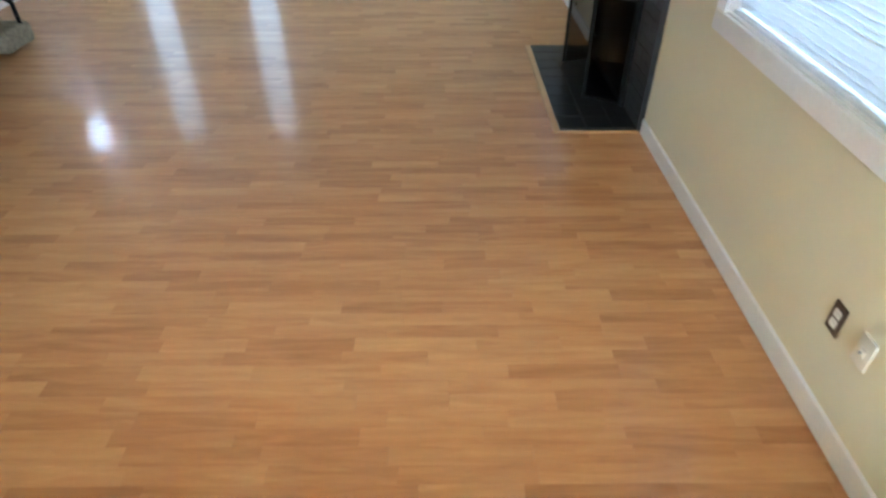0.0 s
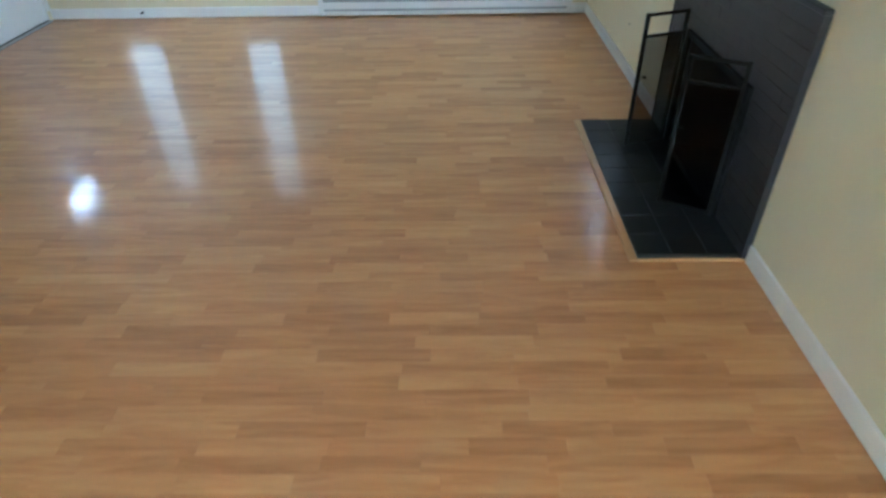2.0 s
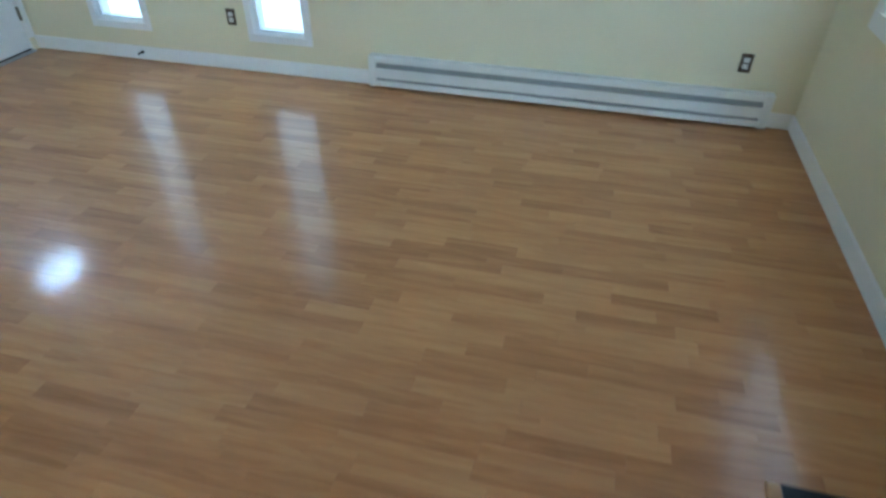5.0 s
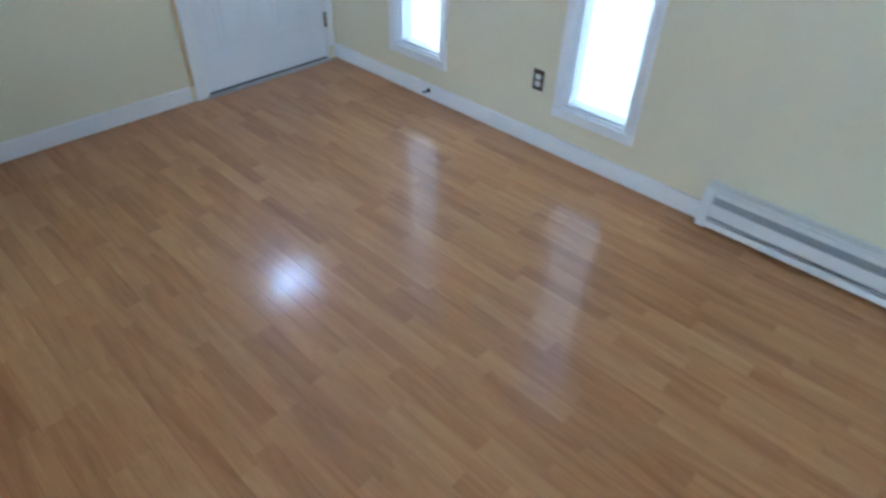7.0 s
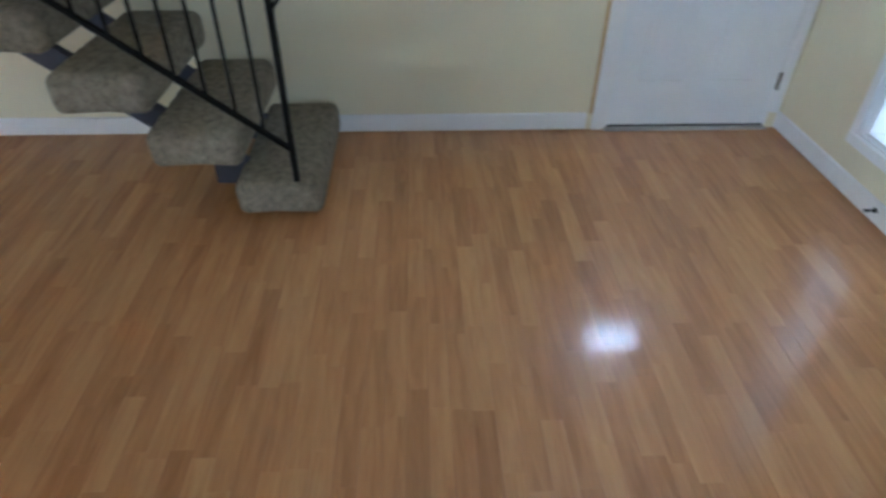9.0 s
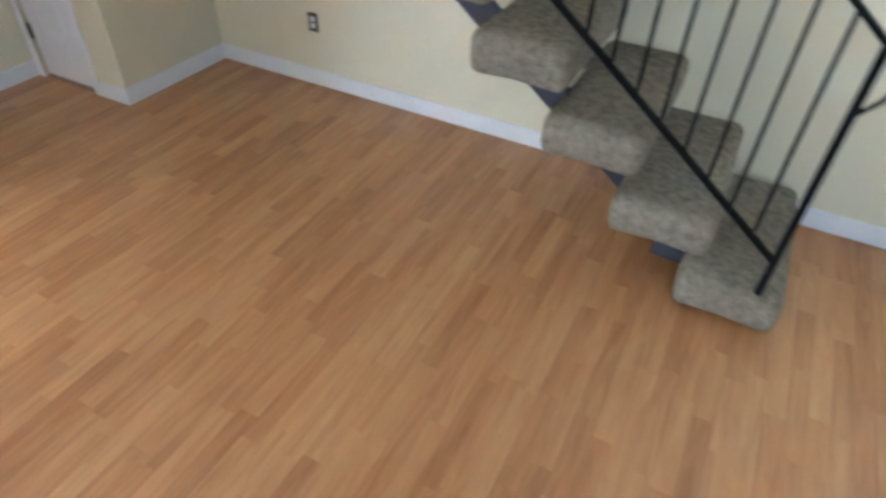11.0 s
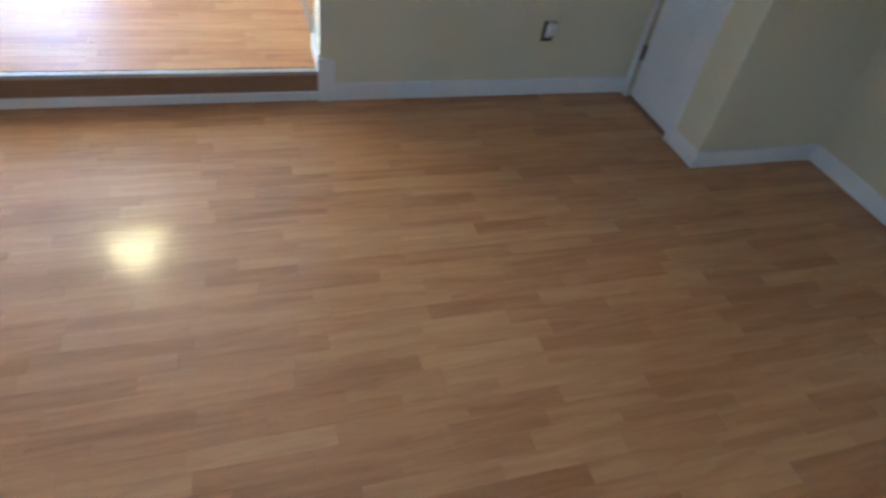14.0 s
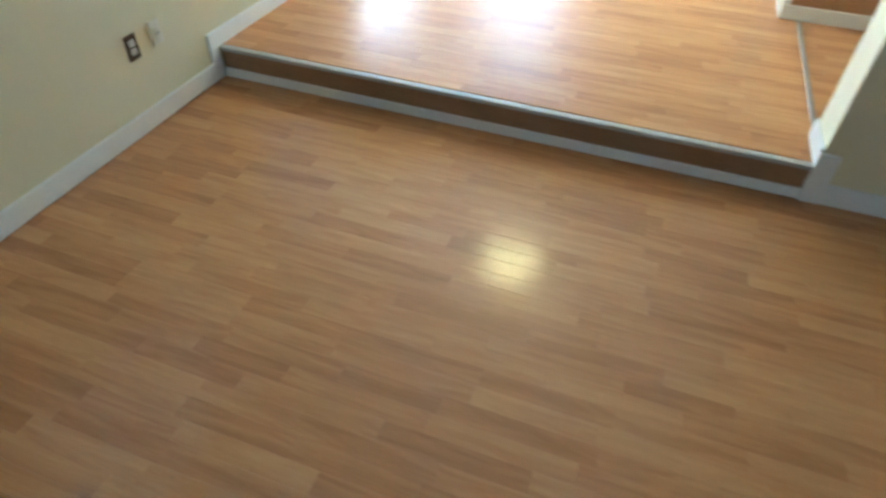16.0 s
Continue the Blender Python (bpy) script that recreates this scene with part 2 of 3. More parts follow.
def wall_cells(bm, axis, t0, t1, u0, u1, z0, z1, holes=()):
    """A wall between planes t0 and t1 of the given axis, with rectangular holes (u0, u1, z0, z1) through it."""
    us = sorted({u0, u1, *(h[0] for h in holes), *(h[1] for h in holes)})
    zs = sorted({z0, z1, *(h[2] for h in holes), *(h[3] for h in holes)})
    for ua, ub in zip(us, us[1:]):
        for za, zb in zip(zs, zs[1:]):
            um, zm = (ua + ub) / 2, (za + zb) / 2
            if any(h[0] < um < h[1] and h[2] < zm < h[3] for h in holes):
                continue
            if axis == "x":
                box(bm, t0, t1, ua, ub, za, zb)
            else:
                box(bm, ua, ub, t0, t1, za, zb)
    bmesh.ops.remove_doubles(bm, verts=bm.verts, dist=0.0005)
    seen = {}
    for f in bm.faces:
        seen.setdefault(tuple(round(c, 3) for c in f.calc_center_median()), []).append(f)
    bmesh.ops.delete(bm, geom=[f for fs in seen.values() if len(fs) > 1 for f in fs], context="FACES_ONLY")
    return bm


# ---- walls, floors and ceiling ----
WIN_E1, WIN_E2 = (0.71, 1.93, 0.965, 2.15), (4.88, 6.30, 0.90, 2.15)
WIN_P, WIN_Q = (-3.15, -1.64, 0.505, 1.14), (-0.99, -0.20, 0.505, 1.75)
WIN_N1, WIN_N2 = (-4.985, -4.585, 0.29, 2.22), (-3.67, -3.285, 0.29, 2.22)
DOOR_W = (5.905, 6.885, 0.0, 2.06)
PATIO = (-1.10, -0.15, STEP, 2.2)
FIRE = (3.05, 3.89, 0.015, 0.70)
LITE_Y, LITE_Z, LITE_R = 6.29, 1.71, 0.23

structure("wall_east", wall_cells(bmesh.new(), "x", 0, TH, SY, NY, -0.2, CEIL, (WIN_E1, WIN_E2, WIN_P, WIN_Q, FIRE)), M_WALL,
          "cream painted wall with windows and a fireplace", "wall")
structure("wall_north", wall_cells(bmesh.new(), "y", NY, NY + TH, WX - TH, TH, -0.2, CEIL, (WIN_N1, WIN_N2)), M_WALL,
          "cream painted wall with two narrow windows", "wall")
structure("wall_west", wall_cells(bmesh.new(), "x", WX - TH, WX, SY, NY, -0.2, 4.9, (DOOR_W,)), M_WALL,
          "cream painted wall behind the stairs", "wall")
structure("wall_south", wall_cells(bmesh.new(), "y", -0.26, 0, WX, OPEN_X, 0, CEIL), M_WALL,
          "cream painted wall beside the step", "wall")
structure("wall_garden", wall_cells(bmesh.new(), "y", SY - TH, SY, WX - TH, TH, -0.2, CEIL, (PATIO,)), M_WALL,
          "cream painted far wall of the raised room", "wall")
CD = (0.065, 0.525, 0.0, 2.03)
bm = wall_cells(bmesh.new(), "x", BUMP_X - 0.10, BUMP_X, 0, BUMP_Y, 0, CEIL, (CD,))
structure("wall_closet_side", bm, M_WALL, "cream closet wall with a narrow door", "wall")
structure("wall_closet_front", wall_cells(bmesh.new(), "y", BUMP_Y - 0.10, BUMP_Y, WX, BUMP_X - 0.10, 0, CEIL), M_WALL,
          "cream closet wall under the stairs", "wall")
bm = wall_cells(bmesh.new(), "y", BUMP_Y - 0.1, BUMP_Y, WX, -4.6, CEIL, 4.9)
box(bm, -4.6, -4.5, BUMP_Y - 0.1, 3.2, CEIL, 4.9)
box(bm, WX, -4.6, 3.1, 3.2, CEIL, 4.9)
structure("wall_stairwell", bm, M_WALL, "cream walls round the stairwell above", "wall")
bm = bmesh.new()
box(bm, WX, 0, 3.2, NY, CEIL, CEIL + 0.2)
box(bm, -4.5, 0, BUMP_Y - 0.1, 3.2, CEIL, CEIL + 0.2)
box(bm, WX, 0, SY, BUMP_Y - 0.1, CEIL, CEIL + 0.2)
box(bm, WX, -4.5, BUMP_Y - 0.1, 3.2, 4.9, 5.1)
structure("ceiling", bm, M_CEIL, "plain white painted ceiling", "ceiling")

floor = structure("floor", boxed(WX, 0, 0, NY, -0.2, -0.004), M_SUB, "orange-brown glossy strip wood floor", "floor")
floor_2 = structure("floor_raised", boxed(WX, 0, SY, -0.03, -0.2, STEP - 0.004), M_SUB,
                    "glossy strip wood floor one step higher", "floor")


# ---- baseboards ----
def baseboard(name, axis, face, out, u0, u1, z0, h=0.10):
    t = 0.015 * out
    bm = bmesh.new()
    a, b = sorted((face, face + t))
    if axis == "x":
        box(bm, a, b, u0, u1, z0, z0 + h)
    else:
        box(bm, u0, u1, a, b, z0, z0 + h)
    top = [e for e in bm.edges if all(v.co.z > z0 + h - 1e-4 for v in e.verts)]
    bmesh.ops.bevel(bm, geom=top, offset=0.005, segments=2, affect="EDGES")
    return structure(name, bm, M_WHITE, "white painted wooden baseboard along the wall", "baseboard")


baseboard("baseboard_east_1", "x", 0, -1, 0.0, 2.655, 0.006)
baseboard("baseboard_east_2", "x", 0, -1, 4.262, NY - 0.015, 0.006)
baseboard("baseboard_north_1", "y", NY, -1, WX, -2.80, 0.010)
baseboard("baseboard_north_2", "y", NY, -1, -0.165, 0, 0.006)
baseboard("baseboard_west_1", "x", WX, 1, BUMP_Y, 5.80, 0.011)
baseboard("baseboard_south", "y", 0, 1, BUMP_X, -3.062, 0.006)
baseboard("baseboard_closet_1", "y", BUMP_Y, 1, WX + 0.015, BUMP_X + 0.015, 0.006)
baseboard("baseboard_closet_2", "x", BUMP_X, 1, 0.60, BUMP_Y, 0.006)
baseboard("baseboard_raised_1", "x", 0, -1, SY, 0.075, STEP + 0.001, 0.088)
baseboard("baseboard_raised_2", "x", OPEN_X, 1, -0.26, 0.0, STEP + 0.001, 0.088)
structure("trim_plinth", boxed(-3.062, OPEN_X + 0.015, 0.001, 0.018, 0.002, 0.247, 0.004), M_WHITE,
          "white painted plinth block at the wall end", "trim")
structure("trim_step_end", boxed(-0.0148, 0.0, 0.013, 0.075, 0.1065, STEP, 0.002), M_WHITE,
          "white painted filler strip under the raised baseboard end", "trim")

# ---- step between the two floors ----
step = thing("step", pose(0, 0, 0), "single step with brown riser and pale metal nosing", "step", kind="structure")
part("riser", boxed(OPEN_X, -0.016, -0.03, -0.008, 0.0, STEP - 0.020), M_RISER, step, "dark brown wooden riser")
part("riser_base", boxed(OPEN_X, -0.016, -0.008, 0.006, 0.002, 0.055, 0.004), M_WHITE, step, "white painted base strip")
part("nosing", boxed(OPEN_X, -0.016, -0.026, 0.012, STEP - 0.020, STEP + 0.003, 0.005, 2), M_NOSE, step, "dull grey metal nosing")


# ---- windows ----
def frame_bars(bm, axis, p0, p1, u0, u1, z0, z1, w):
    """Four bars of width w inside a rectangle."""
    for a, b, c, d in ((u0, u0 + w, z0, z1), (u1 - w, u1, z0, z1), (u0 + w, u1 - w, z0, z0 + w), (u0 + w, u1 - w, z1 - w, z1)):
        if axis == "x":
            box(bm, p0, p1, a, b, c, d, 0.002)
        else:
            box(bm, a, b, p0, p1, c, d, 0.002)
    return bm


def window(name, axis, face, out, hole, casing, label, day, mull=(), deep=0.09):
    """casing: its width; out: +1 or -1, the way into the room from the wall's face."""
    u0, u1, z0, z1 = hole
    w = tagged(new(name), label, "window", kind="structure")
    bw = 0.03 if deep > 0.05 else 0.012

    def slab(pname, p0, p1, a, b, c, d, material, lab="", bev=0.003):
        p0, p1 = sorted((p0, p1))
        bm = boxed(p0, p1, a, b, c, d, bev) if axis == "x" else boxed(a, b, p0, p1, c, d, bev)
        return part(pname, bm, material, w, lab)

    c = casing
    slab("casing", face, face + out * 0.018, u0 - c, u0, z0, z1, M_WHITE)
    slab("casing", face, face + out * 0.018, u1, u1 + c, z0, z1, M_WHITE)
    slab("casing", face, face + out * 0.020, u0 - c, u1 + c, z0 - c, z0, M_WHITE)
    slab("casing", face, face + out * 0.020, u0 - c, u1 + c, z1, z1 + c, M_WHITE)
    back = face - out * deep
    lo, hi = face - out * TH, face + out * 0.001
    slab("jamb_liner", lo, hi, u0 - 0.001, u0 + 0.008, z0, z1, M_WHITE, "", 0)
    slab("jamb_liner", lo, hi, u1 - 0.008, u1 + 0.001, z0, z1, M_WHITE, "", 0)
    slab("jamb_liner", lo, hi, u0 + 0.008, u1 - 0.008, z1 - 0.008, z1 + 0.001, M_WHITE, "", 0)
    slab("sill", lo, hi, u0 + 0.008, u1 - 0.008, z0 - 0.001, z0 + 0.008, M_WHITE, "", 0)
    bm = frame_bars(bmesh.new(), axis, *sorted((back, back - out * 0.035)), u0 + 0.0085, u1 - 0.0085, z0 + 0.0085, z1 - 0.0085, bw)
    part("sash", bm, M_WHITE, w)
    for zm in mull:
        slab("meeting_rail", back, back - out * 0.035, u0 + 0.03, u1 - 0.03, zm - 0.02, zm + 0.02, M_WHITE)
    pane = slab("pane", back - out * 0.014, back - out * 0.018, u0 + bw, u1 - bw, z0 + bw, z1 - bw, M_GLASS, "clear glass pane", 0)
    pane.visible_shadow = False
    far = face - out * 0.30
    bd = slab("sky_beyond", far, far - out * 0.01, u0 - 0.3, u1 + 0.3, z0 - 0.3, z1 + 0.4, day, "", 0)
    bd.parent = None
    bd.name = "backdrop"
    tagged(bd, "plain bright daylight beyond the window", "backdrop", kind="structure")
    return w


window("window_1", "x", 0, -1, WIN_E1, 0.09, "white framed window with blind, beside the fireplace", M_DAY_E, (1.56,))
window("window_2", "x", 0, -1, WIN_E2, 0.09, "white framed window beyond the fireplace", M_DAY_N2, (1.56,))
window("window_3", "x", 0, -1, WIN_P, 0.09, "white framed window of the raised room", M_DAY_P)
window("window_7", "x", 0, -1, WIN_Q, 0.09, "white framed window of the raised room with its blind lowered", M_DAY_E, (1.13,))
window("window_4", "y", NY, -1, WIN_N1, 0.055, "narrow tall white framed window near the door", M_DAY_N, deep=0.02)
window("window_5", "y", NY, -1, WIN_N2, 0.055, "narrow tall white framed window beside the heater", M_DAY_N, deep=0.02)
window("window_6", "y", SY, 1, PATIO, 0.08, "tall glazed garden door of the raised room", M_DAY_S)


def blind(hole, name="venetian_blind"):
    u0, u1, z0, z1 = hole
    b = thing(name, pose(0.045, (u0 + u1) / 2, z0), "white horizontal slat blind, lowered in its window", "blind", "window blinds")
    h, w = (u1 - u0) / 2 - 0.012, 0.0165
    part("headrail", boxed(-0.03, 0.03, -h, h, z1 - z0 - 0.05, z1 - z0 - 0.002, 0.003), M_SLAT, b)
    n = 42
    gap = (z1 - z0 - 0.09) / n
    sm = bmesh.new()
    box(sm, -w, w, -h, h, -0.0015, 0.0015, 0.001)
    me = mesh_of("slat", sm, M_SLAT)
    for i in range(n):
        s = new("slat", me)
        s.parent = b
        s.matrix_basis = pose(0, 0, 0.045 + gap * i, 0, 75, 0)
    part("bottom_rail", boxed(-0.028, 0.028, -h, h, 0.004, 0.022, 0.004), M_SLAT, b)
    for y in (-h * 0.7, h * 0.7):
        part("ladder_cord", cyl(bmesh.new(), (-0.027, y, 0.02), (-0.027, y, z1 - z0 - 0.04), 0.0012, 6), M_SLAT, b)
    return b


blind(WIN_E1)
blind(WIN_Q)


# ---- entry door ----
def raised_panel(bm, x, y0, y1, z0, z1, d):
    """A moulded panel on a door face at x, bulging by d."""
    box(bm, min(x, x + d), max(x, x + d), y0, y1, z0, z1, abs(d) * 0.9)


door = tagged(new("door_1"), "white panelled entry door with a fan window, closed", "door", kind="structure")
dy0, dy1, dx = DOOR_W[0] + 0.025, DOOR_W[1] - 0.012, WX - 0.012
leaf = bmesh.new()
for k in range(24):
    a0, a1 = math.pi * k / 24, math.pi * (k + 1) / 24
    pts = [(LITE_Y + LITE_R * math.cos(a), LITE_Z + LITE_R * math.sin(a)) for a in (a0, a1)]
    lims = [(LITE_Y + 0.30 * max(-1, min(1, math.cos(a) * 1.45)), LITE_Z + 0.30 * min(1, math.sin(a) * 1.45)) for a in (a0, a1)]
    for x in (dx, dx - 0.04):
        leaf.faces.new([leaf.verts.new((x, *p)) for p in (pts[0], pts[1], lims[1], lims[0])])
    leaf.faces.new([leaf.verts.new(v) for v in ((dx, *pts[0]), (dx, *pts[1]), (dx - 0.04, *pts[1]), (dx - 0.04, *pts[0]))])
box(leaf, dx - 0.04, dx, dy0, dy1, 0.022, LITE_Z)
box(leaf, dx - 0.04, dx, dy0, LITE_Y - 0.30, LITE_Z, 2.035)
box(leaf, dx - 0.04, dx, LITE_Y + 0.30, dy1, LITE_Z, 2.035)
box(leaf, dx - 0.04, dx, LITE_Y - 0.30, LITE_Y + 0.30, LITE_Z + 0.30, 2.035)
part("leaf", leaf, M_DOOR, door)
for y0, y1 in ((6.065, 6.325), (6.465, 6.725)):
    for z0, z1 in ((0.28, 0.78), (0.92, 1.52)):
        bm = bmesh.new()
        for a, b, c, d in ((y0, y1, z0, z0 + 0.018), (y0, y1, z1 - 0.018, z1), (y0, y0 + 0.018, z0 + 0.018, z1 - 0.018), (y1 - 0.018, y1, z0 + 0.018, z1 - 0.018)):
            box(bm, dx - 0.001, dx + 0.006, a, b, c, d, 0.004)
        raised_panel(bm, dx, y0 + 0.04, y1 - 0.04, z0 + 0.04, z1 - 0.04, 0.006)
        part("door_panel", bm, M_DOOR, door)
fan = bmesh.new()
for k in range(20):
    a0, a1 = math.pi * k / 20, math.pi * (k + 1) / 20
    for r0, r1 in ((LITE_R - 0.004, LITE_R + 0.02), (0.045, 0.06)):
        q = [(dx + 0.008, LITE_Y + r * math.cos(a), LITE_Z + r * math.sin(a)) for r, a in ((r0, a0), (r1, a0), (r1, a1), (r0, a1))]
        fan.faces.new([fan.verts.new(v) for v in q])
ext = bmesh.ops.extrude_face_region(fan, geom=fan.faces[:])
bmesh.ops.translate(fan, vec=(-0.02, 0, 0), verts=[v for v in ext["geom"] if isinstance(v, bmesh.types.BMVert)])
for a in (100,):
    c, s = math.cos(radians(a)), math.sin(radians(a))
    bar(fan, (dx - 0.004, LITE_Y + 0.03 * c, LITE_Z + 0.03 * s), (dx - 0.004, LITE_Y + LITE_R * c, LITE_Z + LITE_R * s), 0.060, 0.018)
box(fan, dx - 0.01, dx + 0.008, LITE_Y - LITE_R - 0.02, LITE_Y + LITE_R + 0.02, LITE_Z - 0.012, LITE_Z + 0.012, 0.002)
part("fan_window_frame", fan, M_WHITE, door)
bm = bmesh.new()
vs = [bm.verts.new((dx - 0.02, LITE_Y + LITE_R * math.cos(math.pi * k / 24), LITE_Z + LITE_R * math.sin(math.pi * k / 24))) for k in range(25)]
bm.faces.new(vs)
ext = bmesh.ops.extrude_face_region(bm, geom=bm.faces[:])
bmesh.ops.translate(bm, vec=(-0.004, 0, 0), verts=[v for v in ext["geom"] if isinstance(v, bmesh.types.BMVert)])
pane = part("pane", bm, M_GLASS, door, "half-round glass pane")
pane.visible_shadow = False
structure("backdrop_door", boxed(WX - 0.26, WX - 0.25, LITE_Y - 0.6, LITE_Y + 1.2, LITE_Z - 0.3, LITE_Z + 0.6), M_DAY_W,
          "plain bright daylight beyond the door window", "backdrop")
for z in (0.29, 1.03, 1.80):
    bm = boxed(WX - 0.004, WX + 0.005, dy1 - 0.006, dy1 + 0.018, z - 0.05, z + 0.05, 0.002)
    cyl(bm, (WX + 0.008, dy1 + 0.006, z - 0.052), (WX + 0.008, dy1 + 0.006, z + 0.052), 0.006, 10)
    part("hinge", bm, M_HINGE, door, "dull bronze hinge")
part("door_sweep", boxed(dx - 0.03, dx + 0.008, dy0, dy1, 0.012, 0.022, 0.002), M_SLOT, door, "dark rubber sweep")
part("threshold", boxed(WX - 0.12, WX + 0.035, dy0 - 0.02, dy1 + 0.01, 0.0005, 0.012, 0.004), M_NOSE, door, "grey metal threshold")
CAS_Y = DOOR_W[0] - 0.07
part("casing", boxed(WX, WX + 0.018, CAS_Y - 0.0, DOOR_W[0] + 0.004, 0.002, 2.09, 0.004), M_WHITE, door)
part("casing", boxed(WX, WX + 0.018, DOOR_W[1] - 0.004, NY - 0.017, 0.102, 2.09, 0.004), M_WHITE, door)
part("casing", boxed(WX, WX + 0.018, CAS_Y, NY - 0.017, 2.091, 2.16, 0.004), M_WHITE, door)
part("jamb", boxed(WX - TH, WX - 0.001, DOOR_W[0], DOOR_W[0] + 0.024, 0.013, 2.06), M_WHITE, door)
part("jamb", boxed(WX - TH, WX - 0.001, DOOR_W[1] - 0.010, DOOR_W[1], 0.013, 2.06), M_WHITE, door)
part("jamb", boxed(WX - TH, WX - 0.001, DOOR_W[0] + 0.024, DOOR_W[1] - 0.010, 2.038, 2.06), M_WHITE, door)
part("casing_edge", boxed(WX, WX + 0.012, CAS_Y - 0.022, CAS_Y - 0.0005, 0.104, 2.16, 0.002), M_TAN, door, "bare tan edge strip beside the casing")

# ---- closet door ----
door = tagged(new("door_2"), "narrow white closet door, closed", "door", kind="structure")
cx = BUMP_X - 0.004
part("leaf", boxed(cx - 0.035, cx, CD[0] + 0.02, CD[1] - 0.006, 0.03, CD[3] - 0.01, 0.002), M_DOOR, door)
for z0, z1 in ((0.26, 0.95), (1.10, 1.85)):
    bm = bmesh.new()
    y0, y1 = CD[0] + 0.11, CD[1] - 0.10
    for a, b, c, d in ((y0, y1, z0, z0 + 0.018), (y0, y1, z1 - 0.018, z1), (y0, y0 + 0.018, z0 + 0.018, z1 - 0.018), (y1 - 0.018, y1, z0 + 0.018, z1 - 0.018)):
        box(bm, cx - 0.001, cx + 0.006, a, b, c, d, 0.004)
    part("door_panel", bm, M_DOOR, door)
for z in (0.30, 1.75):
    bm = boxed(cx, BUMP_X + 0.006, CD[0] + 0.004, CD[0] + 0.030, z - 0.045, z + 0.045, 0.002)
    cyl(bm, (BUMP_X + 0.008, CD[0] + 0.016, z - 0.047), (BUMP_X + 0.008, CD[0] + 0.016, z + 0.047), 0.006, 10)
    part("hinge", bm, M_HINGE, door, "dull bronze hinge")
part("casing", boxed(BUMP_X, BUMP_X + 0.016, 0.017, CD[0] + 0.002, 0.002, 2.10, 0.004), M_WHITE, door)
part("casing", boxed(BUMP_X, BUMP_X + 0.016, CD[1], 0.585, 0.002, 2.10, 0.004), M_WHITE, door)
part("casing", boxed(BUMP_X, BUMP_X + 0.016, 0.017, 0.585, 2.101, 2.165, 0.004), M_WHITE, door)
part("threshold", boxed(BUMP_X - 0.09, BUMP_X - 0.002, CD[0], CD[1], 0.0, 0.014, 0.003), M_RISER, door, "dark wooden threshold")

# ---- fireplace ----
fp = thing("fireplace", pose(0, 0, 0), "black painted brick fireplace set in the cream wall", "fireplace")
FY0, FY1, FZ = 2.672, 4.258, 1.165


def brick_field(bm, y0, y1, z0, z1):
    """Thin painted bricks in running bond, clipped round the fire opening."""
    h, l, g = 0.066, 0.205, 0.004
    row, z = 0, z0
    while z < z1 - 0.01:
        y = y0 - (l / 2 if row % 2 else 0)
        zt = min(z + h, z1)
        while y < y1 - 0.005:
            a, b = max(y, y0), min(y + l, y1)
            if zt > FIRE[2] and z < FIRE[3] - 0.01:
                spans = [(a, min(b, FIRE[0])), (max(a, FIRE[1]), b)]
            else:
                spans = [(a, b)]
            for s, e in spans:
                if e - s > 0.015:
                    out = 0.028 + random.uniform(-0.0015, 0.0015)
                    box(bm, -out, -0.018, s, e - g, z, zt - g * 0.8)
            y += l
        z += h
        row += 1
    return bm


body = bmesh.new()
wall_cells(body, "x", -0.0250, -0.0005, FY0, FY1, 0.016, FZ, ((FIRE[0], FIRE[1], 0.016, FIRE[3]),))
part("surround", body, M_BLACK, fp, "flat black painted backing")
bricks = part("brickwork", brick_field(bmesh.new(), FY0, FY1, 0.018, FZ - 0.022), M_BLACK, fp)
tagged(bricks, "black painted bricks", kind="stuff")
part("edge_trim", boxed(-0.040, -0.001, FY0 - 0.012, FY1 + 0.012, FZ - 0.020, FZ + 0.004, 0.004), M_BLACK, fp)
part("edge_trim", boxed(-0.036, -0.001, FY0 - 0.012, FY0 - 0.0005, 0.016, FZ - 0.021, 0.003), M_BLACK, fp)
part("edge_trim", boxed(-0.036, -0.001, FY1 + 0.0005, FY1 + 0.012, 0.016, FZ - 0.021, 0.003), M_BLACK, fp)
fb = bmesh.new()
fv = {}
q = lambda *p: fb.faces.new([fv.setdefault(v, None) or fv.update({v: fb.verts.new(v)}) or fv[v] for v in p])
a0, a1, b0, b1, zt, xb = FIRE[0], FIRE[1], FIRE[0] + 0.14, FIRE[1] - 0.14, FIRE[3], 0.50
q((-0.02, a0, 0.016), (xb, b0, 0.016), (xb, b0, zt + 0.1), (-0.02, a0, zt))
q((-0.02, a1, 0.016), (-0.02, a1, zt), (xb, b1, zt + 0.1), (xb, b1, 0.016))
q((xb, b0, 0.016), (xb, b1, 0.016), (xb, b1, zt + 0.1), (xb, b0, zt + 0.1))
q((-0.02, a0, 0.016), (-0.02, a1, 0.016), (xb, b1, 0.016), (xb, b0, 0.016))
q((-0.02, a0, zt), (xb, b0, zt + 0.1), (xb, b1, zt + 0.1), (-0.02, a1, zt))
sol = part("firebox", fb, M_SOOT, fp, "sooty brick firebox")
sol.modifiers.new("thick", "SOLIDIFY").thickness = 0.03
sol.modifiers["thick"].offset = 1
bm = bmesh.new()
frame_bars(bm, "x", -0.052, -0.029, FIRE[0] - 0.03, FIRE[1] + 0.03, 0.018, FIRE[3] + 0.03, 0.035)
part("door_frame", bm, M_IRON, fp, "black iron door frame")
